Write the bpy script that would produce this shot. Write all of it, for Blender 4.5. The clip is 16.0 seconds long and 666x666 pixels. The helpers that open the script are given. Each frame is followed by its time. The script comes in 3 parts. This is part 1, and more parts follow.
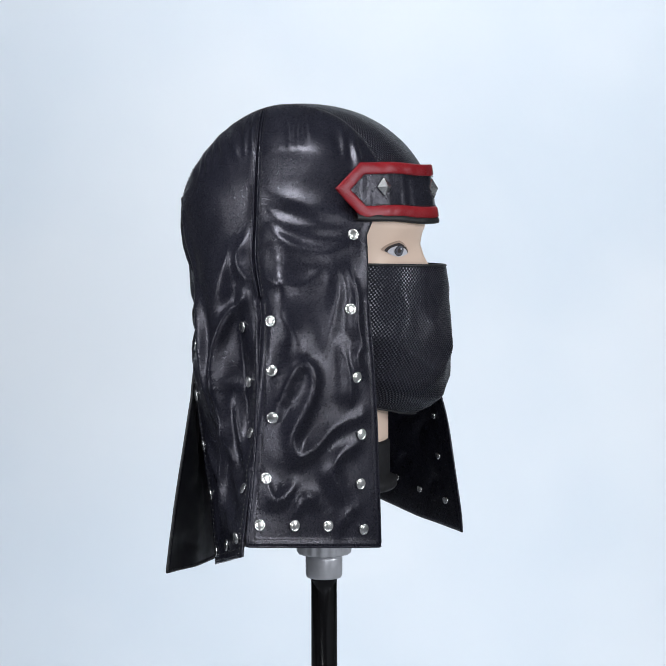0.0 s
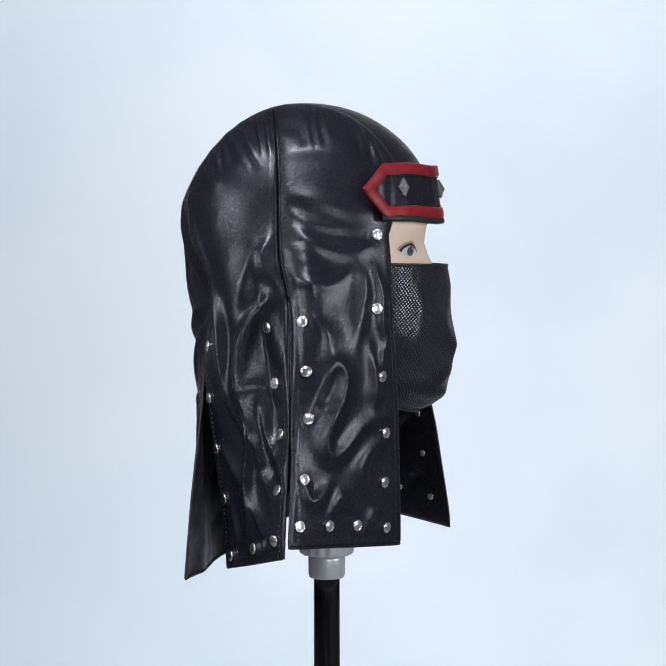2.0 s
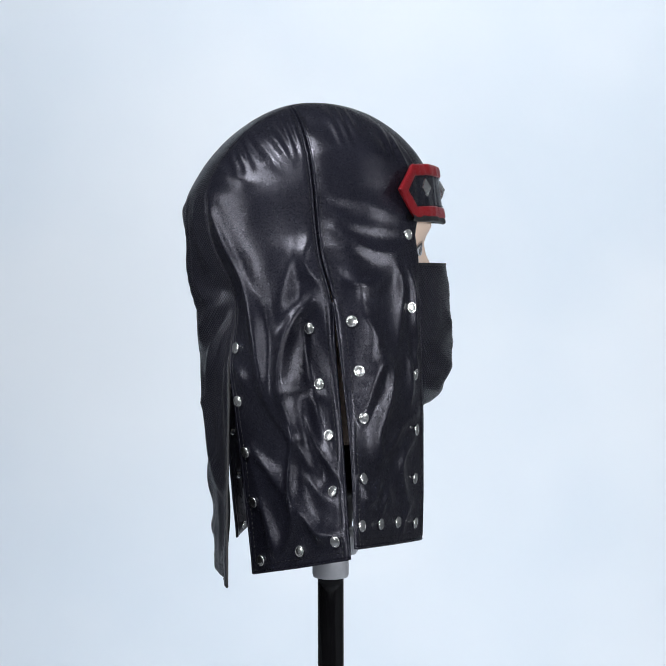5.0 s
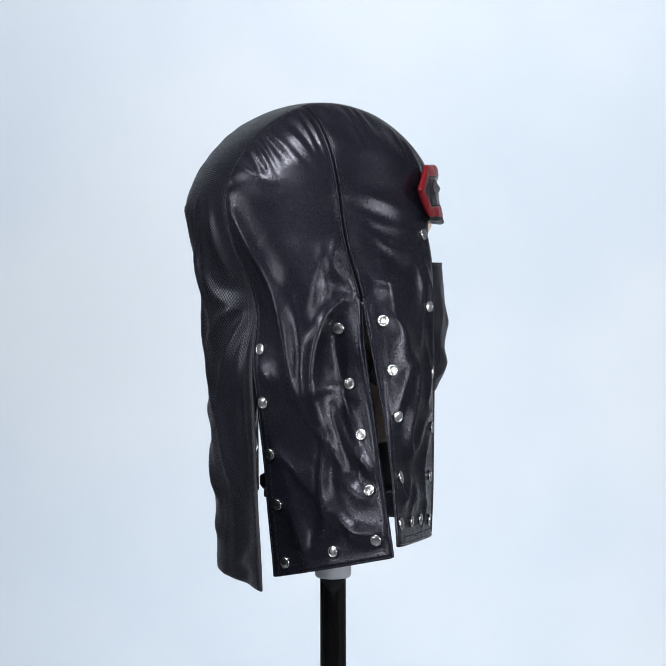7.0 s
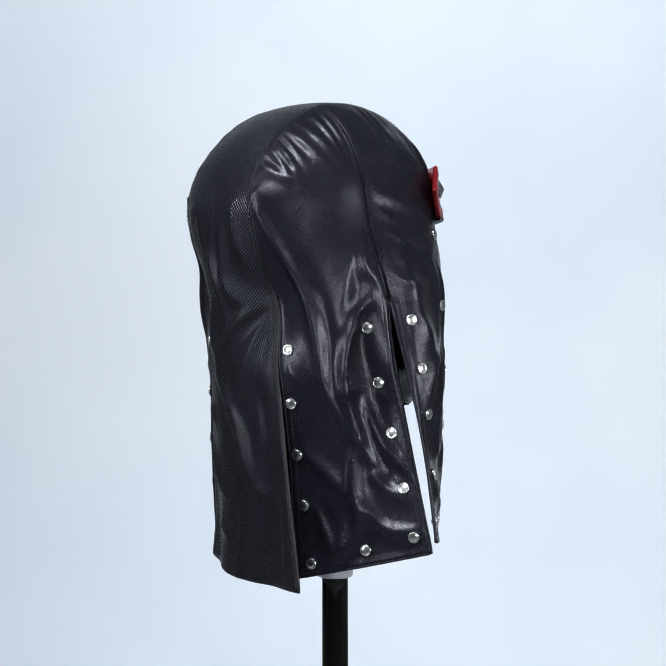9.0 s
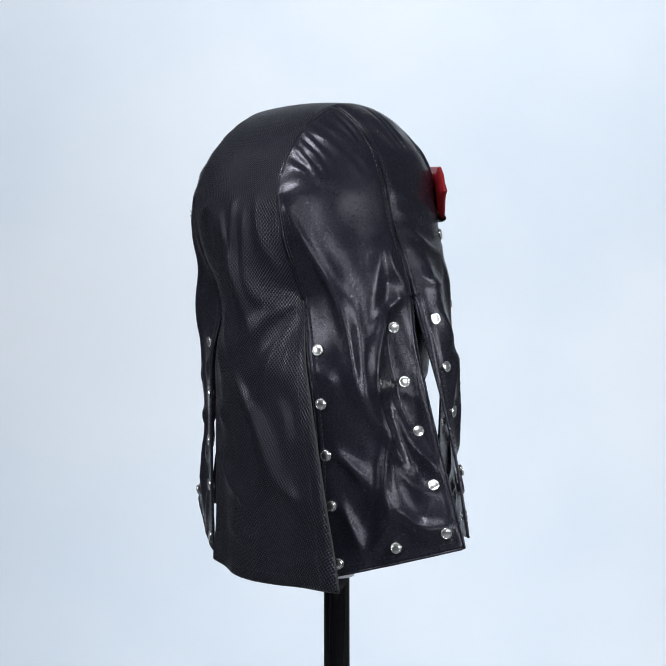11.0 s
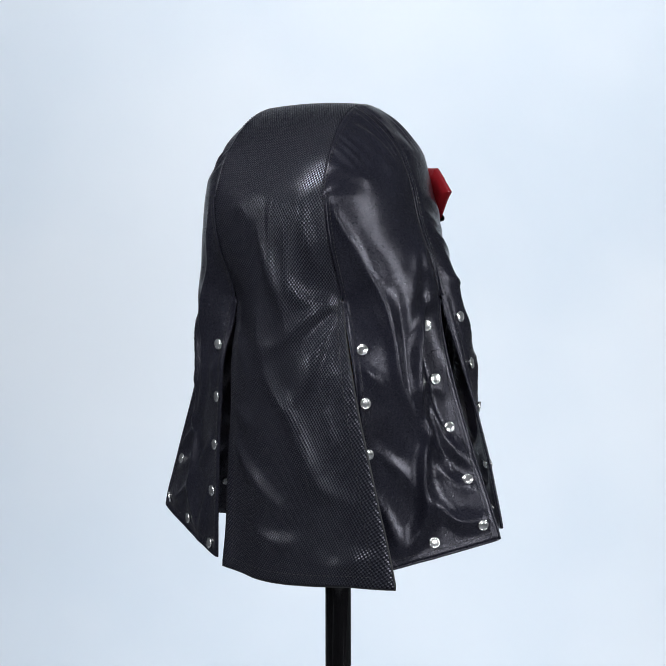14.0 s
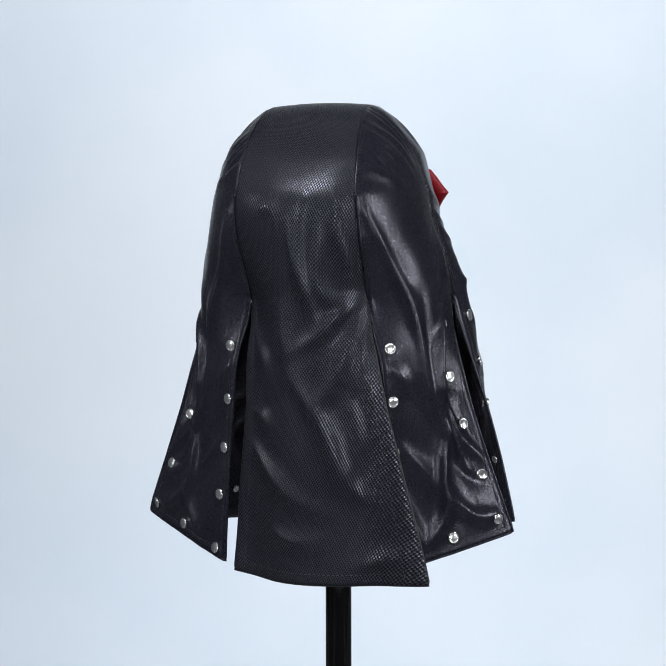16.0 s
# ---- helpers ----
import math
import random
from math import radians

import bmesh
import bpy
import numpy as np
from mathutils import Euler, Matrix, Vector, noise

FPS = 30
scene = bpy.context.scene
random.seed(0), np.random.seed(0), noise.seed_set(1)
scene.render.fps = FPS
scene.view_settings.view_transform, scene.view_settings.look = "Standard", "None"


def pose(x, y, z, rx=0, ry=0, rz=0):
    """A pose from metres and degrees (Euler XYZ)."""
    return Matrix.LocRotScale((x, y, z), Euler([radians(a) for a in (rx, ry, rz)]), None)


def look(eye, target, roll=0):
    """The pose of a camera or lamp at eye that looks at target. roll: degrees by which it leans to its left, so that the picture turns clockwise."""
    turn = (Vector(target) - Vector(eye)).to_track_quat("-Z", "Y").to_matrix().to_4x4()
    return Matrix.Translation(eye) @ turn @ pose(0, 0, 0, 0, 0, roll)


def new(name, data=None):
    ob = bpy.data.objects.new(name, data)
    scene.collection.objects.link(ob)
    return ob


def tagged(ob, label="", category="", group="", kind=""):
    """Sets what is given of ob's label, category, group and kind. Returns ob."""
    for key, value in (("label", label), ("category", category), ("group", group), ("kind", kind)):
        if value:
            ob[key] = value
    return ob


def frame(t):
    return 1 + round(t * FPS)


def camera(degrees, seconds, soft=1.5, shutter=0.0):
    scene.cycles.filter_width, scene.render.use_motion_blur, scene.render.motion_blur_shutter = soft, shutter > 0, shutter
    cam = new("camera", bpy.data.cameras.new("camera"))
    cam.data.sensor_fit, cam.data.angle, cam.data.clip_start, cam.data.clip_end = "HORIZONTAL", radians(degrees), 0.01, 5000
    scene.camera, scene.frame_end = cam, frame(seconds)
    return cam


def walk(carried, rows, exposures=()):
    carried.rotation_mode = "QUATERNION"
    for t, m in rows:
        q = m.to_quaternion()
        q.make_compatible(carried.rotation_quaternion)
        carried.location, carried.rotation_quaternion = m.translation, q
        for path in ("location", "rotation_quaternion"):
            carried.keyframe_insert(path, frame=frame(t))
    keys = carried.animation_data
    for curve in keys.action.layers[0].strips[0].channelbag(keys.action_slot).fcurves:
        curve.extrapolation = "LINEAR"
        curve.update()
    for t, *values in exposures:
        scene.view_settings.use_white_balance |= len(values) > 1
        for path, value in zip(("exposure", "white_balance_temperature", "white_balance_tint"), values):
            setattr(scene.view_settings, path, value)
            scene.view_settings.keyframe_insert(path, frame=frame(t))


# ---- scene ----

cam = camera(23.93, 16.0, soft=1.0)
EYE = 1.35                      # camera height
view = pose(0.0077, -1.48, EYE, 86.425, 0, 0) @ pose(0, 0, 0, 0, 0, -0.114)
walk(cam, [(0, view), (16, view)])

# ---- world, lamps, exposure ----
scene.view_settings.exposure = 0.0
world = bpy.data.worlds.new("studio_air")
world.use_nodes = True
scene.world = world
world.node_tree.nodes["Background"].inputs[0].default_value = (0.8, 0.88, 1.0, 1)
world.node_tree.nodes["Background"].inputs[1].default_value = 0.05


def area_lamp(name, eye, target, sx, sy, watts, colour):
    d = bpy.data.lights.new(name, "AREA")
    d.shape, d.size, d.size_y, d.energy, d.color = "RECTANGLE", sx, sy, watts, colour
    ob = new(name, d)
    ob.matrix_world = look(eye, target)
    return ob


area_lamp("softbox_lamp_key", (-0.4, -1.0, 2.6), (0, 0, 1.3), 0.42, 0.3, 24, (0.93, 0.96, 1.0))
area_lamp("softbox_lamp_front", (0.8, -2.6, 1.4), (0, 0, 1.3), 0.9, 0.7, 19.5, (0.93, 0.96, 1.0))
area_lamp("softbox_lamp_left", (-1.7, -1.1, 1.75), (0, 0, 1.3), 0.25, 0.8, 15, (0.93, 0.96, 1.0))
area_lamp("softbox_lamp_right", (1.75, -1.0, 1.5), (0, 0, 1.3), 0.25, 0.8, 17, (0.93, 0.96, 1.0))
# two unseen fills, added so that the backdrop comes out bright and even
area_lamp("backdrop_fill_low", (0.4, 0.65, 0.38), (0.42, 1.75, 1.25), 1.9, 0.25, 6.0, (0.97, 0.985, 1.0))
area_lamp("backdrop_fill_high", (0.4, 0.95, 2.3), (0.45, 1.75, 1.15), 1.9, 0.25, 6.7, (0.97, 0.985, 1.0))


# ---- materials ----
def material(name):
    m = bpy.data.materials.new(name)
    m.use_nodes = True
    nt = m.node_tree
    return m, nt, nt.nodes["Principled BSDF"]


def node(nt, kind, links=(), **props):
    n = nt.nodes.new(kind)
    for key, value in props.items():
        if key == "operation":
            n.operation = value
        elif key == "feature":
            n.feature = value
        elif key == "blend":
            n.blend_type = value
        elif key == "distance":
            n.inputs["Distance"].default_value = value
        elif key == "strength":
            n.inputs["Strength"].default_value = value
        elif key == "values":
            for k, v in value.items():
                n.inputs[k].default_value = v
    for src, dst in links:
        nt.links.new(src, n.inputs[dst])
    return n


def ramp(nt, src, stops):
    r = nt.nodes.new("ShaderNodeValToRGB")
    while len(r.color_ramp.elements) < len(stops):
        r.color_ramp.elements.new(0.5)
    for e, (p, c) in zip(r.color_ramp.elements, stops):
        e.position, e.color = p, (*c, 1) if len(c) == 3 else c
    nt.links.new(src, r.inputs[0])
    return r


def leather(name, dark, light, rough=0.34, grain=1120.0, depth=0.00016):
    """Grained synthetic leather: small pebbles between fine creases, faint scuffs."""
    m, nt, b = material(name)
    co = node(nt, "ShaderNodeTexCoord")
    n0 = node(nt, "ShaderNodeTexNoise", [(co.outputs["Object"], "Vector")], values={"Scale": 900.0, "Detail": 2.0})
    bend = node(nt, "ShaderNodeMixRGB", [(co.outputs["Object"], 1), (n0.outputs["Color"], 2)], blend="LINEAR_LIGHT", values={0: 0.00045})
    v = node(nt, "ShaderNodeTexVoronoi", [(bend.outputs[0], "Vector")], feature="DISTANCE_TO_EDGE", values={"Scale": grain})
    pit = node(nt, "ShaderNodeMapRange", [(v.outputs["Distance"], 0)], values={1: 0.02, 2: 0.20, 3: 0.0, 4: 1.0})
    n1 = node(nt, "ShaderNodeTexNoise", [(co.outputs["Object"], "Vector")], values={"Scale": 22.0, "Detail": 4.0})
    n2 = node(nt, "ShaderNodeTexNoise", [(co.outputs["Object"], "Vector")], values={"Scale": 420.0, "Detail": 3.0})
    c = ramp(nt, n1.outputs["Fac"], [(0.35, dark), (0.7, light)])
    nt.links.new(c.outputs[0], b.inputs["Base Color"])
    mr = node(nt, "ShaderNodeMapRange", [(n2.outputs["Fac"], 0)], values={1: 0.3, 2: 0.7, 3: rough - 0.03, 4: rough + 0.03})
    nt.links.new(mr.outputs[0], b.inputs["Roughness"])
    b1 = node(nt, "ShaderNodeBump", [(pit.outputs[0], "Height")], strength=0.16, distance=depth)
    b2 = node(nt, "ShaderNodeBump", [(n2.outputs["Fac"], "Height"), (b1.outputs[0], "Normal")], strength=0.03, distance=0.0003)
    nt.links.new(b2.outputs[0], b.inputs["Normal"])
    sp = node(nt, "ShaderNodeMapRange", [(pit.outputs[0], 0)], values={1: 0.0, 2: 1.0, 3: 0.08, 4: 0.70})
    nt.links.new(sp.outputs[0], b.inputs["Specular IOR Level"])
    b.inputs["Specular Tint"].default_value = (0.90, 0.88, 1.0, 1)
    return m


def net_cloth(name):
    """Dull black net laid over glossy cloth that glints through its cells; uses metre UVs."""
    m, nt, b = material(name)
    uv = node(nt, "ShaderNodeUVMap")
    turn = node(nt, "ShaderNodeMapping", [(uv.outputs[0], "Vector")], values={"Rotation": (0, 0, radians(8))})
    xy = node(nt, "ShaderNodeSeparateXYZ", [(turn.outputs[0], 0)])
    waves = []
    for axis, pitch in (("X", 0.0025), ("Y", 0.0037)):
        k = node(nt, "ShaderNodeMath", [(xy.outputs[axis], 0)], operation="MULTIPLY", values={1: 2 * math.pi / pitch})
        waves.append(node(nt, "ShaderNodeMath", [(k.outputs[0], 0)], operation="COSINE"))
    both = node(nt, "ShaderNodeMath", [(waves[0].outputs[0], 0), (waves[1].outputs[0], 1)], operation="MULTIPLY")
    yarn = node(nt, "ShaderNodeMapRange", [(both.outputs[0], 0)], values={1: -0.15, 2: 0.5, 3: 1.0, 4: 0.0}).outputs[0]
    n1 = node(nt, "ShaderNodeTexNoise", [(uv.outputs[0], "Vector")], values={"Scale": 40.0, "Detail": 4.0})
    under = ramp(nt, n1.outputs["Fac"], [(0.35, (0.008, 0.008, 0.013)), (0.7, (0.012, 0.012, 0.019))])
    mix = node(nt, "ShaderNodeMixRGB", [(yarn, 0), (under.outputs[0], 1)], values={2: (0.005, 0.005, 0.008, 1)})
    nt.links.new(mix.outputs[0], b.inputs["Base Color"])
    mr = node(nt, "ShaderNodeMapRange", [(yarn, 0)], values={1: 0.0, 2: 1.0, 3: 0.26, 4: 0.5})
    nt.links.new(mr.outputs[0], b.inputs["Roughness"])
    sp = node(nt, "ShaderNodeMapRange", [(yarn, 0)], values={1: 0.0, 2: 1.0, 3: 1.0, 4: 0.10})
    nt.links.new(sp.outputs[0], b.inputs["Specular IOR Level"])
    bp = node(nt, "ShaderNodeBump", [(yarn, "Height")], strength=0.6, distance=0.0005)
    nt.links.new(bp.outputs[0], b.inputs["Normal"])
    b.inputs["Specular Tint"].default_value = (0.86, 0.88, 1.0, 1)
    return m


def plain(name, colour, rough, metal=0.0, scale=60.0, vary=0.25, relief=0.0003):
    m, nt, b = material(name)
    co = node(nt, "ShaderNodeTexCoord")
    n1 = node(nt, "ShaderNodeTexNoise", [(co.outputs["Object"], "Vector")], values={"Scale": scale, "Detail": 5.0})
    lo = tuple(x * (1 - vary) for x in colour)
    c = ramp(nt, n1.outputs["Fac"], [(0.3, lo), (0.7, colour)])
    nt.links.new(c.outputs[0], b.inputs["Base Color"])
    mr = node(nt, "ShaderNodeMapRange", [(n1.outputs["Fac"], 0)], values={1: 0.3, 2: 0.7, 3: rough * 0.85, 4: rough * 1.15})
    nt.links.new(mr.outputs[0], b.inputs["Roughness"])
    b.inputs["Metallic"].default_value = metal
    if relief:
        n2 = node(nt, "ShaderNodeTexNoise", [(co.outputs["Object"], "Vector")], values={"Scale": scale * 9, "Detail": 3.0})
        bp = node(nt, "ShaderNodeBump", [(n2.outputs["Fac"], "Height")], strength=0.3, distance=relief)
        nt.links.new(bp.outputs[0], b.inputs["Normal"])
    return m


BLACK = leather("black_leather", (0.0075, 0.0076, 0.0122), (0.0115, 0.0117, 0.0182), 0.29)
RED = leather("red_leather", (0.18, 0.006, 0.010), (0.26, 0.012, 0.016), 0.36)
NET = net_cloth("mesh_cloth")
LINING = plain("black_satin_lining", (0.006, 0.006, 0.009), 0.5, 0, 90, 0.3, 0.0003)
LINING.node_tree.nodes["Principled BSDF"].inputs["Specular IOR Level"].default_value = 0.25
TAPE = plain("black_binding_tape", (0.011, 0.011, 0.013), 0.5, 0, 130, 0.4, 0.0012)
THREAD = plain("black_thread", (0.012, 0.012, 0.015), 0.5, 0, 800, 0.3)
CHROME = plain("polished_nickel", (0.88, 0.88, 0.87), 0.25, 1.0, 160, 0.12, 0.0001)
SKIN = plain("mannequin_skin", (0.88, 0.68, 0.55), 0.5, 0, 25, 0.06, 0.0001)
EYE_WHITE = plain("painted_eye_white", (0.72, 0.72, 0.78), 0.35, 0, 90, 0.1, 0)
EYE_DARK = plain("painted_eye_line", (0.055, 0.045, 0.045), 0.45, 0, 200, 0.4, 0)
EYE_IRIS = plain("painted_iris", (0.16, 0.17, 0.21), 0.3, 0, 500, 0.5, 0)
EYE_SHADE = plain("painted_lid_shade", (0.58, 0.42, 0.33), 0.5, 0, 200, 0.3, 0)
POLE_PAINT = plain("gloss_black_paint", (0.008, 0.008, 0.009), 0.14, 0, 60, 0.3, 0.00005)
GREY_PLASTIC = plain("silver_grey_plastic", (0.54, 0.55, 0.59), 0.35, 0.35, 120, 0.15, 0.0002)
BLACK_PLASTIC = plain("black_plastic", (0.008, 0.008, 0.010), 0.6, 0, 120, 0.3, 0.0002)
WALL = plain("grey_wall_paint", (0.22, 0.225, 0.235), 0.8, 0, 3, 0.06, 0.001)
FLOOR = plain("grey_floor", (0.34, 0.35, 0.37), 0.55, 0, 4, 0.15, 0.001)


def backdrop_cloth():
    """Pale blue backdrop, faintly mottled in broad soft clouds."""
    m, nt, b = material("pale_blue_backdrop")
    co = node(nt, "ShaderNodeTexCoord")
    n1 = node(nt, "ShaderNodeTexNoise", [(co.outputs["Object"], "Vector")], values={"Scale": 1.9, "Detail": 2.5, "Roughness": 0.45})
    n2 = node(nt, "ShaderNodeTexNoise", [(co.outputs["Object"], "Vector")], values={"Scale": 45.0, "Detail": 4.0})
    c = ramp(nt, n1.outputs["Fac"], [(0.36, (0.72, 0.795, 0.875)), (0.62, (0.80, 0.855, 0.915))])
    mix = node(nt, "ShaderNodeMixRGB", [(c.outputs[0], 1), (n2.outputs["Color"], 2)], blend="SOFT_LIGHT", values={0: 0.03})
    nt.links.new(mix.outputs[0], b.inputs["Base Color"])
    b.inputs["Roughness"].default_value = 0.9
    b.inputs["Specular IOR Level"].default_value = 0.1
    return m


BACKDROP = backdrop_cloth()


# ---- mesh helpers ----
def thing(name, label, category):
    return tagged(new(name), label, category)


def part(name, verts, faces, mat, parent, label="", uvs=None, smooth=True, kind=""):
    """One mesh object under a thing or a part. uvs: a pair of metres for each vertex."""
    me = bpy.data.meshes.new(name)
    me.from_pydata([tuple(map(float, v)) for v in verts], [], [tuple(map(int, f)) for f in faces])
    me.materials.append(mat)
    me.polygons.foreach_set("use_smooth", [smooth] * len(me.polygons))
    if uvs is not None:
        layer = me.uv_layers.new(name="metres")
        idx = np.empty(len(me.loops), dtype=np.int32)
        me.loops.foreach_get("vertex_index", idx)
        layer.data.foreach_set("uv", np.asarray(uvs, dtype=np.float32)[idx].ravel())
    me.update()
    ob = new(name, me)
    if parent:
        ob.parent = parent
    return tagged(ob, label, kind=kind)


def grid_faces(n, m, flip=False):
    """Quads of an n x m grid of vertices, row by row."""
    i, j = np.meshgrid(np.arange(n - 1), np.arange(m - 1), indexing="ij")
    a = (i * m + j).ravel()
    q = np.column_stack([a, a + 1, a + m + 1, a + m])
    return (q[:, ::-1] if flip else q).tolist()


def normals_of(g):
    """Unit normals of a grid (n, m, 3)."""
    du, dv = np.gradient(g, axis=0), np.gradient(g, axis=1)
    c = np.cross(du, dv)
    return c / np.maximum(np.linalg.norm(c, axis=2, keepdims=True), 1e-9)


def lathe(profile, seg=40, wobble=None):
    """Verts and faces of a profile of (radius, height) turned round z; the ends are capped."""
    verts, faces = [], []
    n = len(profile)
    for k in range(seg):
        a = 2 * math.pi * k / seg
        for j, (r, z) in enumerate(profile):
            rr = r * (wobble(k, j) if wobble else 1)
            verts.append((rr * math.cos(a), rr * math.sin(a), z))
    for k in range(seg):
        o, p = k * n, (k + 1) % seg * n
        for j in range(n - 1):
            faces.append((o + j, p + j, p + j + 1, o + j + 1))
    faces.append([k * n for k in range(seg)][::-1])
    faces.append([k * n + n - 1 for k in range(seg)])
    return verts, faces


def tube(points, radius, seg=6):
    """A round cord along points."""
    pts = np.asarray(points, float)
    tan = np.gradient(pts, axis=0)
    tan /= np.maximum(np.linalg.norm(tan, axis=1, keepdims=True), 1e-9)
    up = np.where(np.abs(tan[:, 2:3]) > 0.9, [[1.0, 0, 0]], [[0, 0, 1.0]])
    s = np.cross(tan, up)
    s /= np.linalg.norm(s, axis=1, keepdims=True)
    u = np.cross(s, tan)
    ang = np.arange(seg) * 2 * math.pi / seg
    v = pts[:, None] + radius * (np.cos(ang)[None, :, None] * s[:, None] + np.sin(ang)[None, :, None] * u[:, None])
    faces = []
    for i in range(len(pts) - 1):
        for k in range(seg):
            a, b = i * seg + k, i * seg + (k + 1) % seg
            faces.append((a, b, b + seg, a + seg))
    faces.append(list(range(seg))[::-1])
    faces.append([(len(pts) - 1) * seg + k for k in range(seg)])
    return v.reshape(-1, 3), faces


def dashes(points, outs, length=0.0030, pitch=0.0042, width=0.0011, height=0.0008):
    """A row of stitches: small raised lozenges along points, standing up along outs."""
    pts, outs = np.asarray(points, float), np.asarray(outs, float)
    d = np.concatenate([[0], np.cumsum(np.linalg.norm(np.diff(pts, axis=0), axis=1))])
    verts, faces = [], []
    for a in np.arange(0.001, d[-1] - length, pitch):
        ends = [np.array([np.interp(q, d, pts[:, k]) for k in range(3)]) for q in (a, a + length)]
        o = np.array([np.interp(a, d, outs[:, k]) for k in range(3)])
        o /= max(np.linalg.norm(o), 1e-9)
        along = ends[1] - ends[0]
        side = np.cross(along, o)
        side *= width / 2 / max(np.linalg.norm(side), 1e-9)
        mid = (ends[0] + ends[1]) / 2
        i = len(verts)
        verts += [ends[0], mid - side, ends[1], mid + side, mid + o * height]
        faces += [(i, i + 1, i + 4), (i + 1, i + 2, i + 4), (i + 2, i + 3, i + 4), (i + 3, i, i + 4)]
    return verts, faces


# ---- the studio ----
def slab(name, x0, x1, y0, y1, z0, z1, mat, label):
    v = [(x, y, z) for x in (x0, x1) for y in (y0, y1) for z in (z0, z1)]
    f = [(0, 1, 3, 2), (4, 6, 7, 5), (0, 4, 5, 1), (2, 3, 7, 6), (0, 2, 6, 4), (1, 5, 7, 3)]
    return part(name, v, f, mat, None, label, smooth=False, kind="structure")


slab("floor", -2.6, 2.6, -3.4, 2.0, -0.1, 0.0, FLOOR, "plain grey studio floor")
# unseen walls and ceiling, added dark to keep reflections in the leather low
slab("ceiling", -2.6, 2.6, -3.4, 2.0, 2.75, 2.85, WALL, "unseen dark grey ceiling, added to limit reflections")
slab("wall_north", -2.6, 2.6, 1.9, 2.0, 0.0, 2.75, WALL, "unseen dark grey wall added behind the backdrop")
slab("wall_south", -2.6, 2.6, -3.4, -3.3, 0.0, 2.75, WALL, "unseen dark grey wall added behind the camera")
slab("wall_west", -2.6, -2.5, -3.3, 1.9, 0.0, 2.75, WALL, "unseen dark grey side wall, added to limit reflections")
slab("wall_east", 2.5, 2.6, -3.3, 1.9, 0.0, 2.75, WALL, "unseen dark grey side wall, added to limit reflections")


def build_backdrop():
    """A seamless sheet hung from above that sweeps forward onto the floor."""
    prof = [(1.75, 2.6), (1.75, 2.0), (1.75, 1.3), (1.75, 0.6)]
    prof += [(1.75 - 0.5 * (1 - math.cos(a)), 0.504 - 0.5 * math.sin(a)) for a in np.linspace(0, math.pi / 2, 12)]
    prof += [(0.9, 0.004), (0.5, 0.004)]
    xs = np.linspace(-1.0, 1.0, 24)
    v = [(x, y + 0.004 * math.sin(3 * x + y), z) for y, z in prof for x in xs]
    ob = part("backdrop", v, grid_faces(len(prof), len(xs)), BACKDROP, None, "pale blue mottled seamless photo backdrop", kind="structure")
    s = ob.modifiers.new("thickness", "SOLIDIFY")
    s.thickness = 0.003
    return ob


build_backdrop()

# ---- the hood's form, in metres from the pole's axis at camera height; x is forward ----
X0, ZC, TOP = -0.025, 0.030, 0.0955     # dome centre, dome foot, dome height
BOX = 2.6                               # squareness of the sections
SLIT = -0.058                           # where the flaps part


def section(z):
    """Half axes of the horizontal section at height z: forward, backward, sideways."""
    zs = (-0.13, -0.058, -0.02, 0.01, 0.03)
    return (np.interp(z, zs, (0.112, 0.115, 0.118, 0.118, 0.117)), np.interp(z, zs, (0.096, 0.098, 0.102, 0.106, 0.108)),
            np.interp(z, zs, (0.117, 0.116, 0.110, 0.1020, 0.098)))


def roundness(x, y, z):
    af, ab, b = section(z)
    u = (x - X0) / np.where(x > X0, af, ab)
    return u * u + np.abs(y / b) ** BOX


def crown(x, y):
    """Height of the crown over its foot: round to the front, falling straighter to the back."""
    rho = roundness(x, y, np.full(np.shape(x), ZC))
    af, ab, _ = section(ZC)
    share = ((x - X0) / np.where(x > X0, af, ab)) ** 2 / np.maximum(rho, 1e-6)
    q = 0.5 + np.where(x > X0, 0.10, 0.21) * share + (0.13 + 0.14 * np.clip((X0 - x) / 0.05, -1, 1)) * (1 - share)
    return TOP * np.clip(1 - rho, 0, 1) ** q


def strip_half(x):
    """Half width of the mesh strip where it passes x."""
    return 0.0455 + np.where(x > -0.02, 0.011, 0.0075) * ((x + 0.02) / 0.1) ** 2


def lean(z):
    """How far the crown sits towards the wearer's left at height z."""
    return 0.0062 * np.clip((z - SLIT) / 0.07, 0, 1)


def radius(phi, z):
    """Distance from the pole's axis to the hood at the bearing phi (radians) and height z."""
    phi, z = np.broadcast_arrays(np.asarray(phi, float), np.asarray(z, float))
    lo, hi = np.full(phi.shape, 0.03), np.full(phi.shape, 0.25)
    for _ in range(34):
        mid = (lo + hi) / 2
        inside = roundness(mid * np.cos(phi), mid * np.sin(phi), z) < 1
        lo, hi = np.where(inside, mid, lo), np.where(inside, hi, mid)
    dent = 0.21 * np.exp(-((z + 0.066) / 0.042) ** 2) + 0.09 * np.clip((-0.07 - z) / 0.08, 0, 1)
    bearing = np.abs(np.degrees(np.arctan2(np.sin(phi), np.cos(phi))))
    return lo * (1 - dent * np.exp(-((bearing - 150) / 15.0) ** 2))


def smooth_line(z, zs, vs):
    """A soft line through a few heights (zs rising)."""
    out = 0
    for d in (-0.014, -0.007, 0, 0.007, 0.014):
        out = out + np.interp(np.asarray(z) + d, zs, vs)
    return out / 5


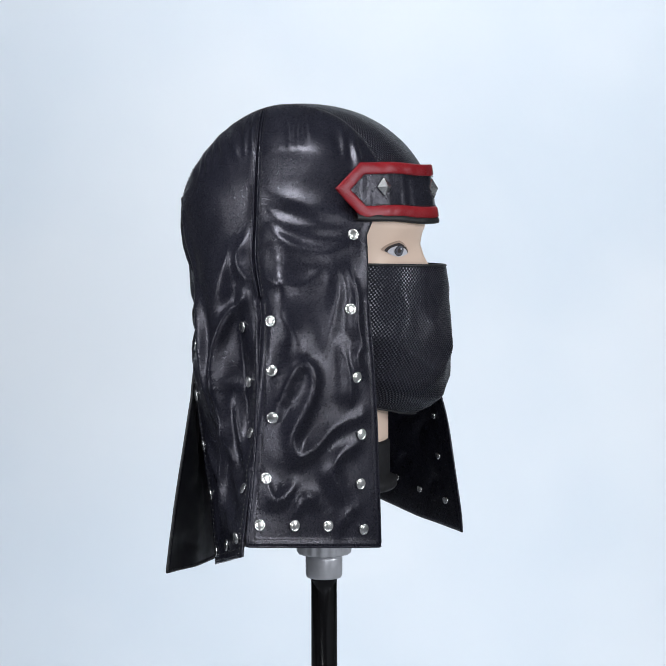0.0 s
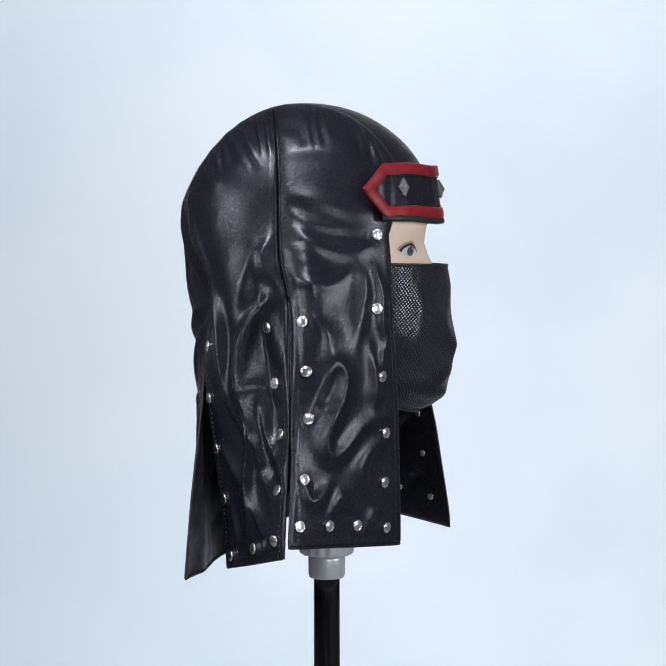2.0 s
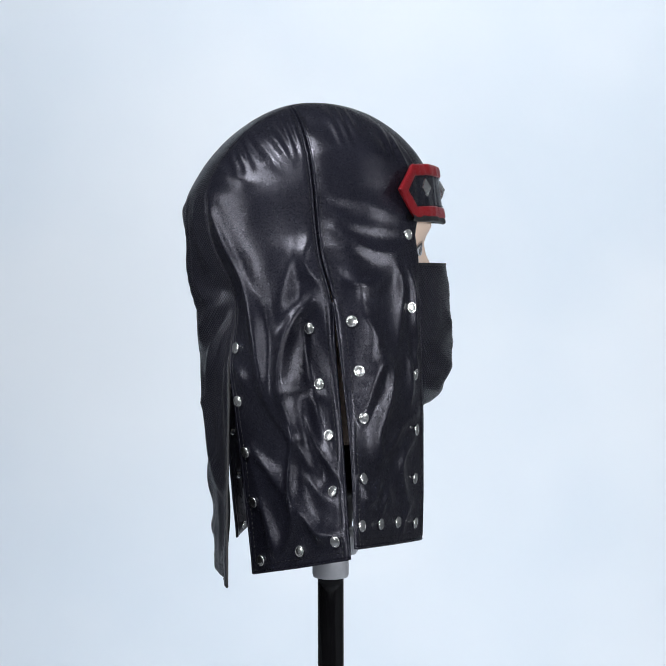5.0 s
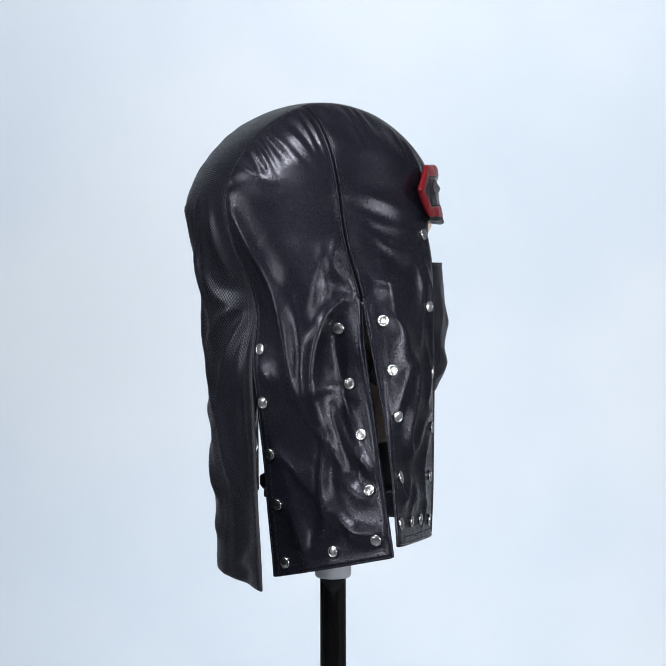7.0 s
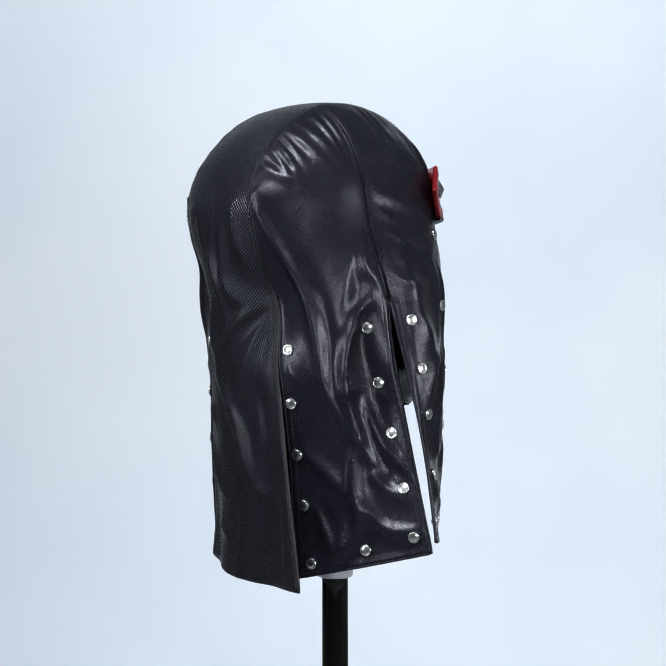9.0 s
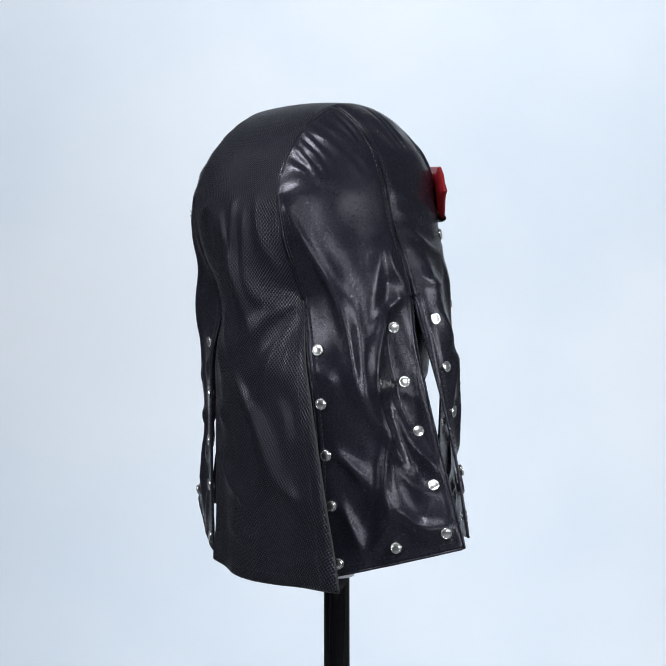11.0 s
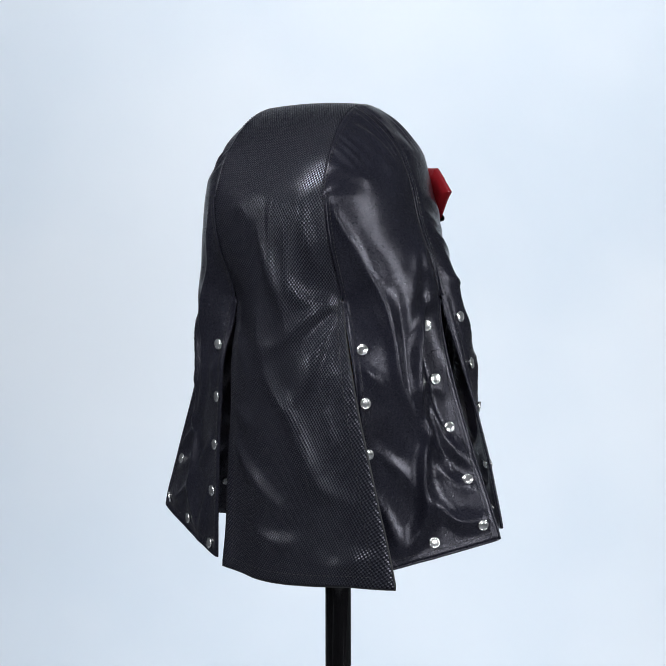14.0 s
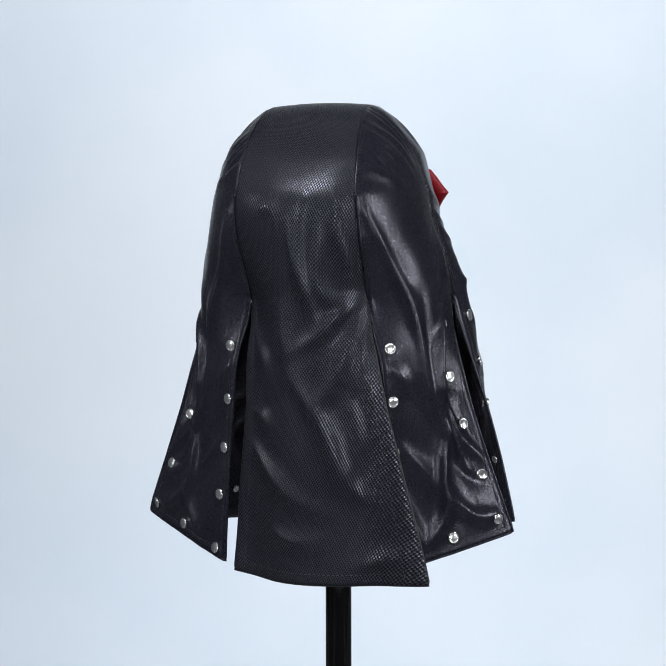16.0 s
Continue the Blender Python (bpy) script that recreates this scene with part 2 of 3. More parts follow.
class Edge:
    """A flap's free edge: bearing (degrees) and radius at a few heights below the slit; the bearing alone above it."""

    def __init__(self, low, high):
        low, high = sorted(low), sorted(high)
        self.zl = [a for a, _, _ in low]
        self.pl = [b for _, b, _ in low]
        self.kl = [c for _, _, c in low]
        self.z = self.zl + [a for a, _ in high]
        self.p = self.pl + [b for _, b in high]

    def bearing(self, z):
        return np.radians(smooth_line(z, self.z, self.p))

    def swell(self, z):
        """The edge's radius over the body's, one at the slit and above."""
        base = radius(np.radians(np.array(self.pl)), np.array(self.zl))
        k = np.array(self.kl) / base
        return smooth_line(z, self.zl + [-0.04, 0.0], list(k) + [1.0, 1.0])


# bearing and radius of the edges, per side: +1 is the wearer's left
SEAM_UP = [(-0.02, 104.0), (0.03, 107.5)]
STRIP_UP = [(-0.02, 154.6), (0.03, 156.4)]
FRONT_UP = [(-0.02, 48.8), (0.014, 49.0), (0.026, 37.5), (0.03, 35.2)]
EDGES = {
    -1: dict(
        front=Edge([(-0.28, 38.2, 0.093), (-0.24, 40.0, 0.0955), (-0.16, 42.6, 0.0975), (-0.12, 44.4, 0.0988), (-0.065, 47.6, 0.0995)], FRONT_UP),
        seam_front=Edge([(-0.265, 93.5, 0.170), (-0.20, 93.5, 0.1555), (-0.16, 94.2, 0.1445), (-0.12, 95.5, 0.132), (-0.085, 97.0, 0.1205), (-0.058, 98.5, 0.112)], SEAM_UP),
        seam_back=Edge([(-0.275, 94.4, 0.171), (-0.20, 95.4, 0.1445), (-0.16, 96.3, 0.132), (-0.12, 97.6, 0.1215), (-0.085, 98.9, 0.1135), (-0.058, 98.8, 0.1105)], SEAM_UP),
        rear=Edge([(-0.30, 141.6, 0.1035), (-0.24, 143.9, 0.1075), (-0.20, 143.4, 0.1135), (-0.16, 144.6, 0.118), (-0.12, 146.2, 0.1202), (-0.085, 148.6, 0.113), (-0.058, 150.8, 0.1070)], STRIP_UP),
        strip=Edge([(-0.31, 134.6, 0.158), (-0.27, 136.6, 0.1507), (-0.20, 141.6, 0.1358), (-0.16, 144.8, 0.1273), (-0.12, 147.9, 0.1197), (-0.085, 149.9, 0.1125), (-0.058, 151.2, 0.1075)], STRIP_UP)),
    1: dict(
        front=Edge([(-0.28, 39.0, 0.142), (-0.18, 43.8, 0.1315), (-0.11, 47.0, 0.113), (-0.065, 49.5, 0.105)], FRONT_UP),
        seam_front=Edge([(-0.27, 92.5, 0.172), (-0.17, 93.5, 0.150), (-0.085, 96.0, 0.128), (-0.058, 98.6, 0.122)], SEAM_UP),
        seam_back=Edge([(-0.268, 92.4, 0.188), (-0.22, 95.0, 0.170), (-0.17, 98.0, 0.152), (-0.085, 99.8, 0.127), (-0.058, 98.6, 0.122)], SEAM_UP),
        rear=Edge([(-0.30, 131.9, 0.1155), (-0.20, 138.2, 0.1165), (-0.12, 142.8, 0.1150), (-0.085, 146.0, 0.1105), (-0.058, 149.6, 0.110)], STRIP_UP),
        strip=Edge([(-0.31, 140.6, 0.1165), (-0.27, 141.0, 0.1122), (-0.24, 142.6, 0.1122), (-0.20, 146.0, 0.1130), (-0.16, 148.6, 0.1130), (-0.12, 150.3, 0.1130), (-0.085, 150.0, 0.1100), (-0.058, 150.4, 0.110)], STRIP_UP)),
}


def crease(p, seed, turn=0.0):
    """Sharp-backed folds in a cloth plane of metres (n, 2): a few broad rolls and narrower creases."""
    out = np.empty(len(p))
    c, s = math.cos(turn), math.sin(turn)
    for i, (a, b) in enumerate(p):
        a, b = a * c - b * s, a * s + b * c
        w = noise.noise((a * 14, b * 14, seed + 5.0)) * 0.022
        w2 = noise.noise((a * 14 + 7, b * 14, seed + 9.0)) * 0.03
        n1 = noise.noise(((a + w) * 26, (b + w2) * 8.5, seed))
        n2 = noise.noise(((a + w2) * 48, (b + w) * 19, seed + 31.0))
        out[i] = (1 - 2.2 * abs(n1)) * 0.75 + n2 * 0.45
    return out


# cloth folds: the line (share across, height), how tall, how wide
FOLDS = {
    "front": [([(0.80, 0.0), (0.78, -0.05), (0.76, -0.10), (0.76, -0.15)], 0.0085, 0.020),
              ([(0.95, 0.036), (0.65, 0.028), (0.46, 0.019), (0.2, 0.014)], 0.0036, 0.0105),
              ([(0.93, 0.022), (0.8, 0.012), (0.6, 0.005), (0.25, 0.002)], 0.0020, 0.0045),
              ([(0.86, 0.004), (0.72, -0.008), (0.6, -0.014), (0.42, -0.018), (0.2, -0.011)], 0.0032, 0.0055),
              ([(0.93, -0.036), (0.80, -0.044), (0.61, -0.046), (0.44, -0.033)], 0.0032, 0.006),
              ([(0.34, -0.026), (0.30, -0.045), (0.40, -0.075), (0.47, -0.095)], 0.0040, 0.008),
              ([(0.2, -0.030), (0.13, -0.052), (0.17, -0.078), (0.12, -0.095)], 0.0040, 0.006),
              ([(0.87, -0.152), (0.79, -0.126), (0.66, -0.108), (0.58, -0.120), (0.61, -0.140), (0.71, -0.160), (0.76, -0.176), (0.70, -0.192), (0.56, -0.184), (0.43, -0.165), (0.16, -0.158)], 0.0055, 0.0068),
              ([(0.14, -0.098), (0.22, -0.108), (0.12, -0.124)], 0.0035, 0.005),
              ([(0.33, -0.098), (0.27, -0.13), (0.30, -0.15)], 0.0038, 0.007),
              ([(0.21, -0.182), (0.38, -0.191), (0.44, -0.206), (0.30, -0.232)], 0.0045, 0.0065),
              ([(0.93, -0.206), (0.86, -0.227), (0.78, -0.225), (0.70, -0.214)], 0.0048, 0.0055),
              ([(0.66, -0.238), (0.60, -0.222), (0.52, -0.235)], 0.0035, 0.005),
              ([(0.34, -0.262), (0.30, -0.244), (0.20, -0.240)], 0.0030, 0.005),
              ([(0.84, -0.07), (0.72, -0.085), (0.70, -0.100)], 0.0026, 0.007),
              ([(0.95, 0.071), (0.68, 0.076), (0.40, 0.068)], 0.0016, 0.008), ([(0.30, 0.085), (0.20, 0.062), (0.22, 0.045)], 0.0026, 0.005)],
    "back": [([(0.16, -0.056), (0.32, -0.070), (0.42, -0.094), (0.47, -0.118), (0.47, -0.142), (0.42, -0.165), (0.33, -0.196)], 0.0100, 0.0062),
             ([(0.24, -0.045), (0.25, -0.085), (0.23, -0.125), (0.21, -0.170), (0.2, -0.21)], -0.0135, 0.016),
             ([(0.93, 0.020), (0.78, -0.017), (0.67, -0.052), (0.64, -0.092), (0.64, -0.127), (0.57, -0.152), (0.44, -0.176)], 0.0062, 0.0055),
             ([(0.55, -0.05), (0.55, -0.09), (0.56, -0.12)], -0.0035, 0.008),
             ([(0.07, -0.004), (0.16, -0.018), (0.15, -0.032), (0.04, -0.044)], 0.0034, 0.006),
             ([(0.22, -0.012), (0.32, -0.036), (0.40, -0.055)], 0.0030, 0.007),
             ([(0.50, -0.136), (0.30, -0.130), (0.12, -0.139)], 0.0028, 0.0055),
             ([(0.30, -0.146), (0.27, -0.165), (0.20, -0.187), (0.05, -0.205)], 0.0078, 0.0062),
             ([(0.40, -0.172), (0.46, -0.197), (0.49, -0.221), (0.46, -0.247), (0.64, -0.276)], 0.0080, 0.0062),
             ([(0.84, -0.190), (0.68, -0.205), (0.58, -0.222)], 0.0045, 0.006),
             ([(0.42, -0.236), (0.30, -0.252), (0.22, -0.256), (0.06, -0.253)], 0.0066, 0.006),
             ([(0.82, -0.235), (0.74, -0.262), (0.70, -0.285)], 0.0040, 0.006),
             ([(0.95, -0.115), (0.84, -0.122), (0.80, -0.135)], 0.0030, 0.006),
             ([(0.34, -0.208), (0.22, -0.222), (0.10, -0.226)], 0.0035, 0.006),
             ([(0.52, 0.090), (0.38, 0.074), (0.27, 0.054)], 0.0020, 0.0055), ([(0.36, 0.098), (0.26, 0.080), (0.17, 0.062)], 0.0018, 0.005),
             ([(0.82, 0.060), (0.63, 0.047), (0.52, 0.046)], 0.0018, 0.006), ([(0.7, 0.075), (0.56, 0.064)], 0.0016, 0.005)],
    "mask": [([(0.30, -0.06), (0.36, -0.085), (0.45, -0.105), (0.50, -0.128)], 0.0028, 0.008),
             ([(0.24, -0.10), (0.33, -0.118), (0.42, -0.128)], 0.0028, 0.007), ([(0.46, -0.09), (0.42, -0.115), (0.34, -0.14)], 0.0028, 0.0075),
             ([(0.60, -0.06), (0.56, -0.09), (0.60, -0.12)], 0.0028, 0.008), ([(0.26, -0.05), (0.27, -0.075), (0.24, -0.095)], 0.0028, 0.007),
             ([(0.22, -0.135), (0.36, -0.150), (0.46, -0.148)], 0.0028, 0.006)],
    "strip": [([(0.40, 0.030), (0.44, 0.0), (0.49, -0.023), (0.45, -0.051), (0.40, -0.080)], 0.0040, 0.0048),
              ([(0.56, 0.018), (0.53, -0.008), (0.50, -0.035), (0.43, -0.063)], 0.0034, 0.0045),
              ([(0.30, 0.012), (0.33, -0.017), (0.39, -0.042), (0.27, -0.061), (0.05, -0.053)], 0.0042, 0.0055),
              ([(0.15, 0.028), (0.17, 0.0), (0.10, -0.034)], 0.0036, 0.0048),
              ([(0.82, 0.018), (0.72, 0.026), (0.62, 0.020), (0.66, -0.005)], 0.0030, 0.005),
              ([(0.01, -0.058), (0.15, -0.064), (0.28, -0.072), (0.40, -0.090), (0.53, -0.099)], 0.0045, 0.0055),
              ([(0.01, -0.064), (0.12, -0.080), (0.20, -0.100), (0.29, -0.128), (0.42, -0.152)], 0.0050, 0.0056),
              ([(0.03, -0.075), (0.10, -0.105), (0.16, -0.135)], 0.0036, 0.0045),
              ([(0.60, -0.124), (0.50, -0.142), (0.40, -0.160), (0.32, -0.196), (0.24, -0.224), (0.14, -0.232)], 0.0058, 0.0065),
              ([(0.18, -0.150), (0.15, -0.175), (0.22, -0.205)], 0.0036, 0.0048),
              ([(0.06, -0.120), (0.05, -0.150), (0.08, -0.178)], 0.0034, 0.0048),
              ([(0.97, -0.150), (0.86, -0.158), (0.76, -0.171)], 0.0038, 0.0055),
              ([(0.96, -0.085), (0.85, -0.100), (0.80, -0.120)], 0.0034, 0.0055),
              ([(0.95, -0.185), (0.84, -0.198), (0.67, -0.225), (0.52, -0.240)], 0.0048, 0.0062),
              ([(0.75, -0.262), (0.55, -0.275), (0.42, -0.270)], 0.0030, 0.007),
              ([(0.22, -0.292), (0.12, -0.286), (0.03, -0.274)], 0.0040, 0.006),
              ([(0.62, -0.06), (0.66, -0.09), (0.60, -0.115)], 0.0030, 0.006)],
}


def folds(kind, s, z, width=0.115):
    """Height of the named cloth folds over a panel at the fraction s across, height z: each a ridge that fades at its ends."""
    out = np.zeros(np.broadcast(s, z).shape)
    px, pz = np.broadcast_arrays(s * width, z)
    for line, tall, wide in FOLDS[kind]:
        q = np.array(line) * (width, 1)
        # round the corners of the line
        m = 12 * (len(q) - 1)
        fine = np.column_stack([np.interp(np.linspace(0, len(q) - 1, m), np.arange(len(q)), q[:, k]) for k in (0, 1)])
        for _ in range(24):
            fine[1:-1] = (fine[:-2] + fine[1:-1] * 2 + fine[2:]) / 4
        d = np.full(out.shape, 1.0)
        at = np.zeros(out.shape)
        for i, (a, b) in enumerate(fine):
            e = np.hypot(px - a, pz - b)
            near = e < d
            d, at = np.where(near, e, d), np.where(near, i / (m - 1), at)
        fade = np.sin(math.pi * np.clip(0.12 + 0.76 * at, 0, 1))
        out += tall * fade * np.exp(-(d / wide) ** 1.6 * (1 + 0.3 * np.sin(7 * at)))
    return out


class Panel:
    """A cloth panel: rows from its bottom hem up; columns across from edge a to edge b."""

    def __init__(self, side, a, b, bottom, seed, top, amount, kind, cols=72):
        self.side, self.a, self.b = side, EDGES[side][a], EDGES[side][b]
        s = np.linspace(0, 1, cols)
        low = np.linspace(0, 1, 70)
        zb = np.interp(s, (0, 0.5, 1), bottom)
        z = zb[None, :] + (SLIT - zb)[None, :] * low[:, None]
        zup = np.linspace(SLIT, ZC, 30)[1:]
        z = np.vstack([z, np.repeat(zup[:, None], cols, axis=1)])
        pa, pb = self.a.bearing(z), self.b.bearing(z)
        phi = pa + (pb - pa) * s[None, :]
        k = self.a.swell(z) * (1 - s) + self.b.swell(z) * s
        r = radius(phi, z) * k
        if kind == "front":
            r = r + 0.006 * np.sin(math.pi * s ** 2)[None, :] * np.exp(-((z + 0.12) / 0.07) ** 2)
        g = np.stack([r * np.cos(phi), side * r * np.sin(phi), z], axis=2)
        # hanging cloth pulls straight from edge to edge
        straight = g[:, :1] * (1 - s)[None, :, None] + g[:, -1:] * s[None, :, None]
        taut = np.interp(SLIT - z, (0, 0.06, 0.14, 0.2), (0, 0.3, 0.8, 0.98) if kind == "front" else (0, 0.3, 0.8, 0.97) if side < 0 else (0, 0.55, 0.95, 1.0))[:, :, None]
        g[:, :, :2] = (g + (straight - g) * taut)[:, :, :2]
        # over the dome to the strip's seam
        x1, x2 = top
        e = g[-1]
        tx = x1 + (x2 - x1) * s
        tgt = np.stack([tx, side * strip_half(tx)], axis=1)
        dome = []
        for al in np.linspace(0, math.pi / 2, 36)[1:]:
            p = tgt + (e[:, :2] - tgt) * math.cos(al)
            dome.append(np.column_stack([p, ZC + crown(p[:, 0], p[:, 1])]))
        g = np.concatenate([g, np.array(dome)], axis=0)
        g[:, :, 1] += lean(g[:, :, 2])
        for _ in range(30):
            q = (g[57:83] + g[59:85]) / 2
            g[58:84, 2:-2] = (g[58:84, 2:-2] + q[:, 2:-2]) / 2
            q = (g[88:112] + g[90:114]) / 2
            g[89:113] = (g[89:113] + q) / 2
        n = normals_of(g)
        if (n[20, cols // 2, :2] * g[20, cols // 2, :2]).sum() < 0:
            n = -n
        rows = len(g)
        arc = np.concatenate([[0], np.cumsum(np.linalg.norm(np.diff(g[:, cols // 2], axis=0), axis=1))])
        wide = np.linalg.norm(np.diff(g, axis=1), axis=2).sum(axis=1)
        self.uv = np.stack([np.broadcast_to((s - 0.5)[None, :], (rows, cols)) * np.maximum(wide, 0.05)[:, None],
                            np.broadcast_to(arc[:, None], (rows, cols))], axis=2)
        hang = np.clip((ZC + 0.03 - g[:, :, 2]) / 0.12, 0.0, 1)
        w = crease(self.uv.reshape(-1, 2), seed, 0.18 * side).reshape(rows, cols)
        rim = np.minimum(1, np.minimum(s, 1 - s) / 0.10)[None, :] ** 0.7
        puff = 0.0016 * np.sqrt(np.clip(np.minimum(s, 1 - s) * 14, 0, 1))[None, :]
        d = amount * w * (0.30 + 0.70 * hang) * (0.25 + 0.75 * rim) + puff
        d += (1.0 if side < 0 else 0.9) * folds(kind, s[None, :], g[:, :, 2]) * (0.15 + 0.85 * rim)
        up = np.sin(math.pi * np.clip((np.arange(rows) - rows + 22) / 21, 0, 1))[:, None]
        d += 0.0008 * up * np.sin((g[:, :, 0] + 0.5 * g[:, :, 2]) * 430 + 3 * np.sin(g[:, :, 0] * 140))
        hem = np.clip((0.0062 - np.minimum(s, 1 - s)[None, :] * wide[:, None]) / 0.0016, 0, 1)
        hem = np.maximum(hem, np.clip((0.0062 - arc[:, None]) / 0.0016, 0, 1)) * (np.arange(rows) < len(low))[:, None]
        d += 0.0009 * hem
        self.g = g + n * d[:, :, None]
        self.n = normals_of(self.g)
        if (self.n[20, cols // 2, :2] * g[20, cols // 2, :2]).sum() < 0:
            self.n = -self.n
        self.s, self.rows, self.cols, self.lowrows = s, rows, cols, len(low)

    def at(self, s, z):
        """The place and normal at the fraction s across, height z."""
        j = int(round(s * (self.cols - 1)))
        i = int(np.argmin(np.abs(self.g[:self.lowrows + 29, j, 2] - z)))
        return self.g[i, j], self.n[i, j]

    def inset(self, from_side, metres):
        """A line up the panel that keeps a distance from one of its edges, with normals."""
        wide = np.linalg.norm(np.diff(self.g, axis=1), axis=2).sum(axis=1)
        f = np.clip(metres / np.maximum(wide, 1e-4), 0, 0.49)
        col = f * (self.cols - 1) if from_side == 0 else (1 - f) * (self.cols - 1)
        j = np.clip(np.floor(col).astype(int), 0, self.cols - 2)
        t = (col - j)[:, None]
        i = np.arange(self.rows)
        return self.g[i, j] * (1 - t) + self.g[i, j + 1] * t, self.n[i, j]


def stud_mesh():
    v, f = lathe([(0.0030, -0.0042), (0.0036, -0.0036), (0.0036, -0.0028), (0.0020, -0.0022), (0.0046, -0.0010), (0.0051, 0.0000), (0.0051, 0.0006), (0.0048, 0.0012),
                  (0.0043, 0.0014), (0.0040, 0.0012), (0.0036, 0.0012), (0.0034, 0.00135), (0.0020, 0.0015), (0.0006, 0.0016)], 20)
    me = bpy.data.meshes.new("stud")
    me.from_pydata(v, [], f)
    me.materials.append(CHROME)
    me.polygons.foreach_set("use_smooth", [len(p.vertices) < 5 for p in me.polygons])
    return me


STUD = stud_mesh()


def add_stud(parent, place, out):
    ob = new("stud", STUD)
    ob.parent = parent
    jitter = Vector((random.gauss(0, 0.05), random.gauss(0, 0.05), random.gauss(0, 0.05)))
    turn = (Vector(out) + jitter).to_track_quat("Z", "Y").to_matrix().to_4x4()
    ob.matrix_basis = Matrix.Translation(Vector(place) + Vector(out) * 0.0008) @ turn
    return ob


def side_panel(hood, name, label, panel, studs, seams):
    flip = panel.side < 0
    faces = grid_faces(panel.rows, panel.cols, flip)
    ob = part(name, panel.g.reshape(-1, 3), faces, BLACK, hood, label, panel.uv.reshape(-1, 2))
    th = ob.modifiers.new("thickness", "SOLIDIFY")
    th.thickness, th.offset = 0.0016, -1
    low = panel.lowrows
    # rolled hem down one edge, along the bottom and up the other
    ring = np.concatenate([panel.g[low - 1::-1, 0], panel.g[0, 1:-1], panel.g[:low, -1]])
    v, f = tube(ring, 0.0012, 6)
    part("hem", v, f, BLACK, ob, "rolled black leather hem")
    lines = []
    for side in (0, 1):
        c, o = panel.inset(side, 0.0066)
        lines.append((c[:low], o[:low]))
    j = slice(3, panel.cols - 3)
    i = 2
    lines.append((panel.g[i, j], panel.n[i, j]))
    lines.append((panel.g[-3, 2:-2], panel.n[-3, 2:-2]))
    for side in seams:
        c, o = panel.inset(side, 0.0048)
        lines.append((c[low:], o[low:]))
    for side in seams:
        c, o = panel.inset(side, 0.0020)
        v, f = tube(c[low:-1] + o[low:-1] * 0.0002, 0.0010, 6)
        part("seam_cord", v, f, BLACK, ob, "raised double seam")
    verts, fcs = [], []
    for c, o in lines:
        v, f = dashes(c + o * 0.0002, o)
        k = len(verts)
        verts += list(v)
        fcs += [tuple(x + k for x in q) for q in f]
    part("stitching", verts, fcs, THREAD, ob, "dark thread stitching", smooth=False)
    if 0 in seams:
        verts, fcs = [], []
        for s0 in (0.955, 0.915):
            run = [panel.at(s0, z) for z in np.linspace(0.024, 0.006, 12)]
            v, f = dashes([a + b * 0.0003 for a, b in run], [b for _, b in run])
            k = len(verts)
            verts += list(v)
            fcs += [tuple(x + k for x in q) for q in f]
        part("tack_stitching", verts, fcs, THREAD, ob, "short reinforcing stitches", smooth=False)
    for s, z in studs:
        add_stud(ob, *panel.at(s, z))
    return ob


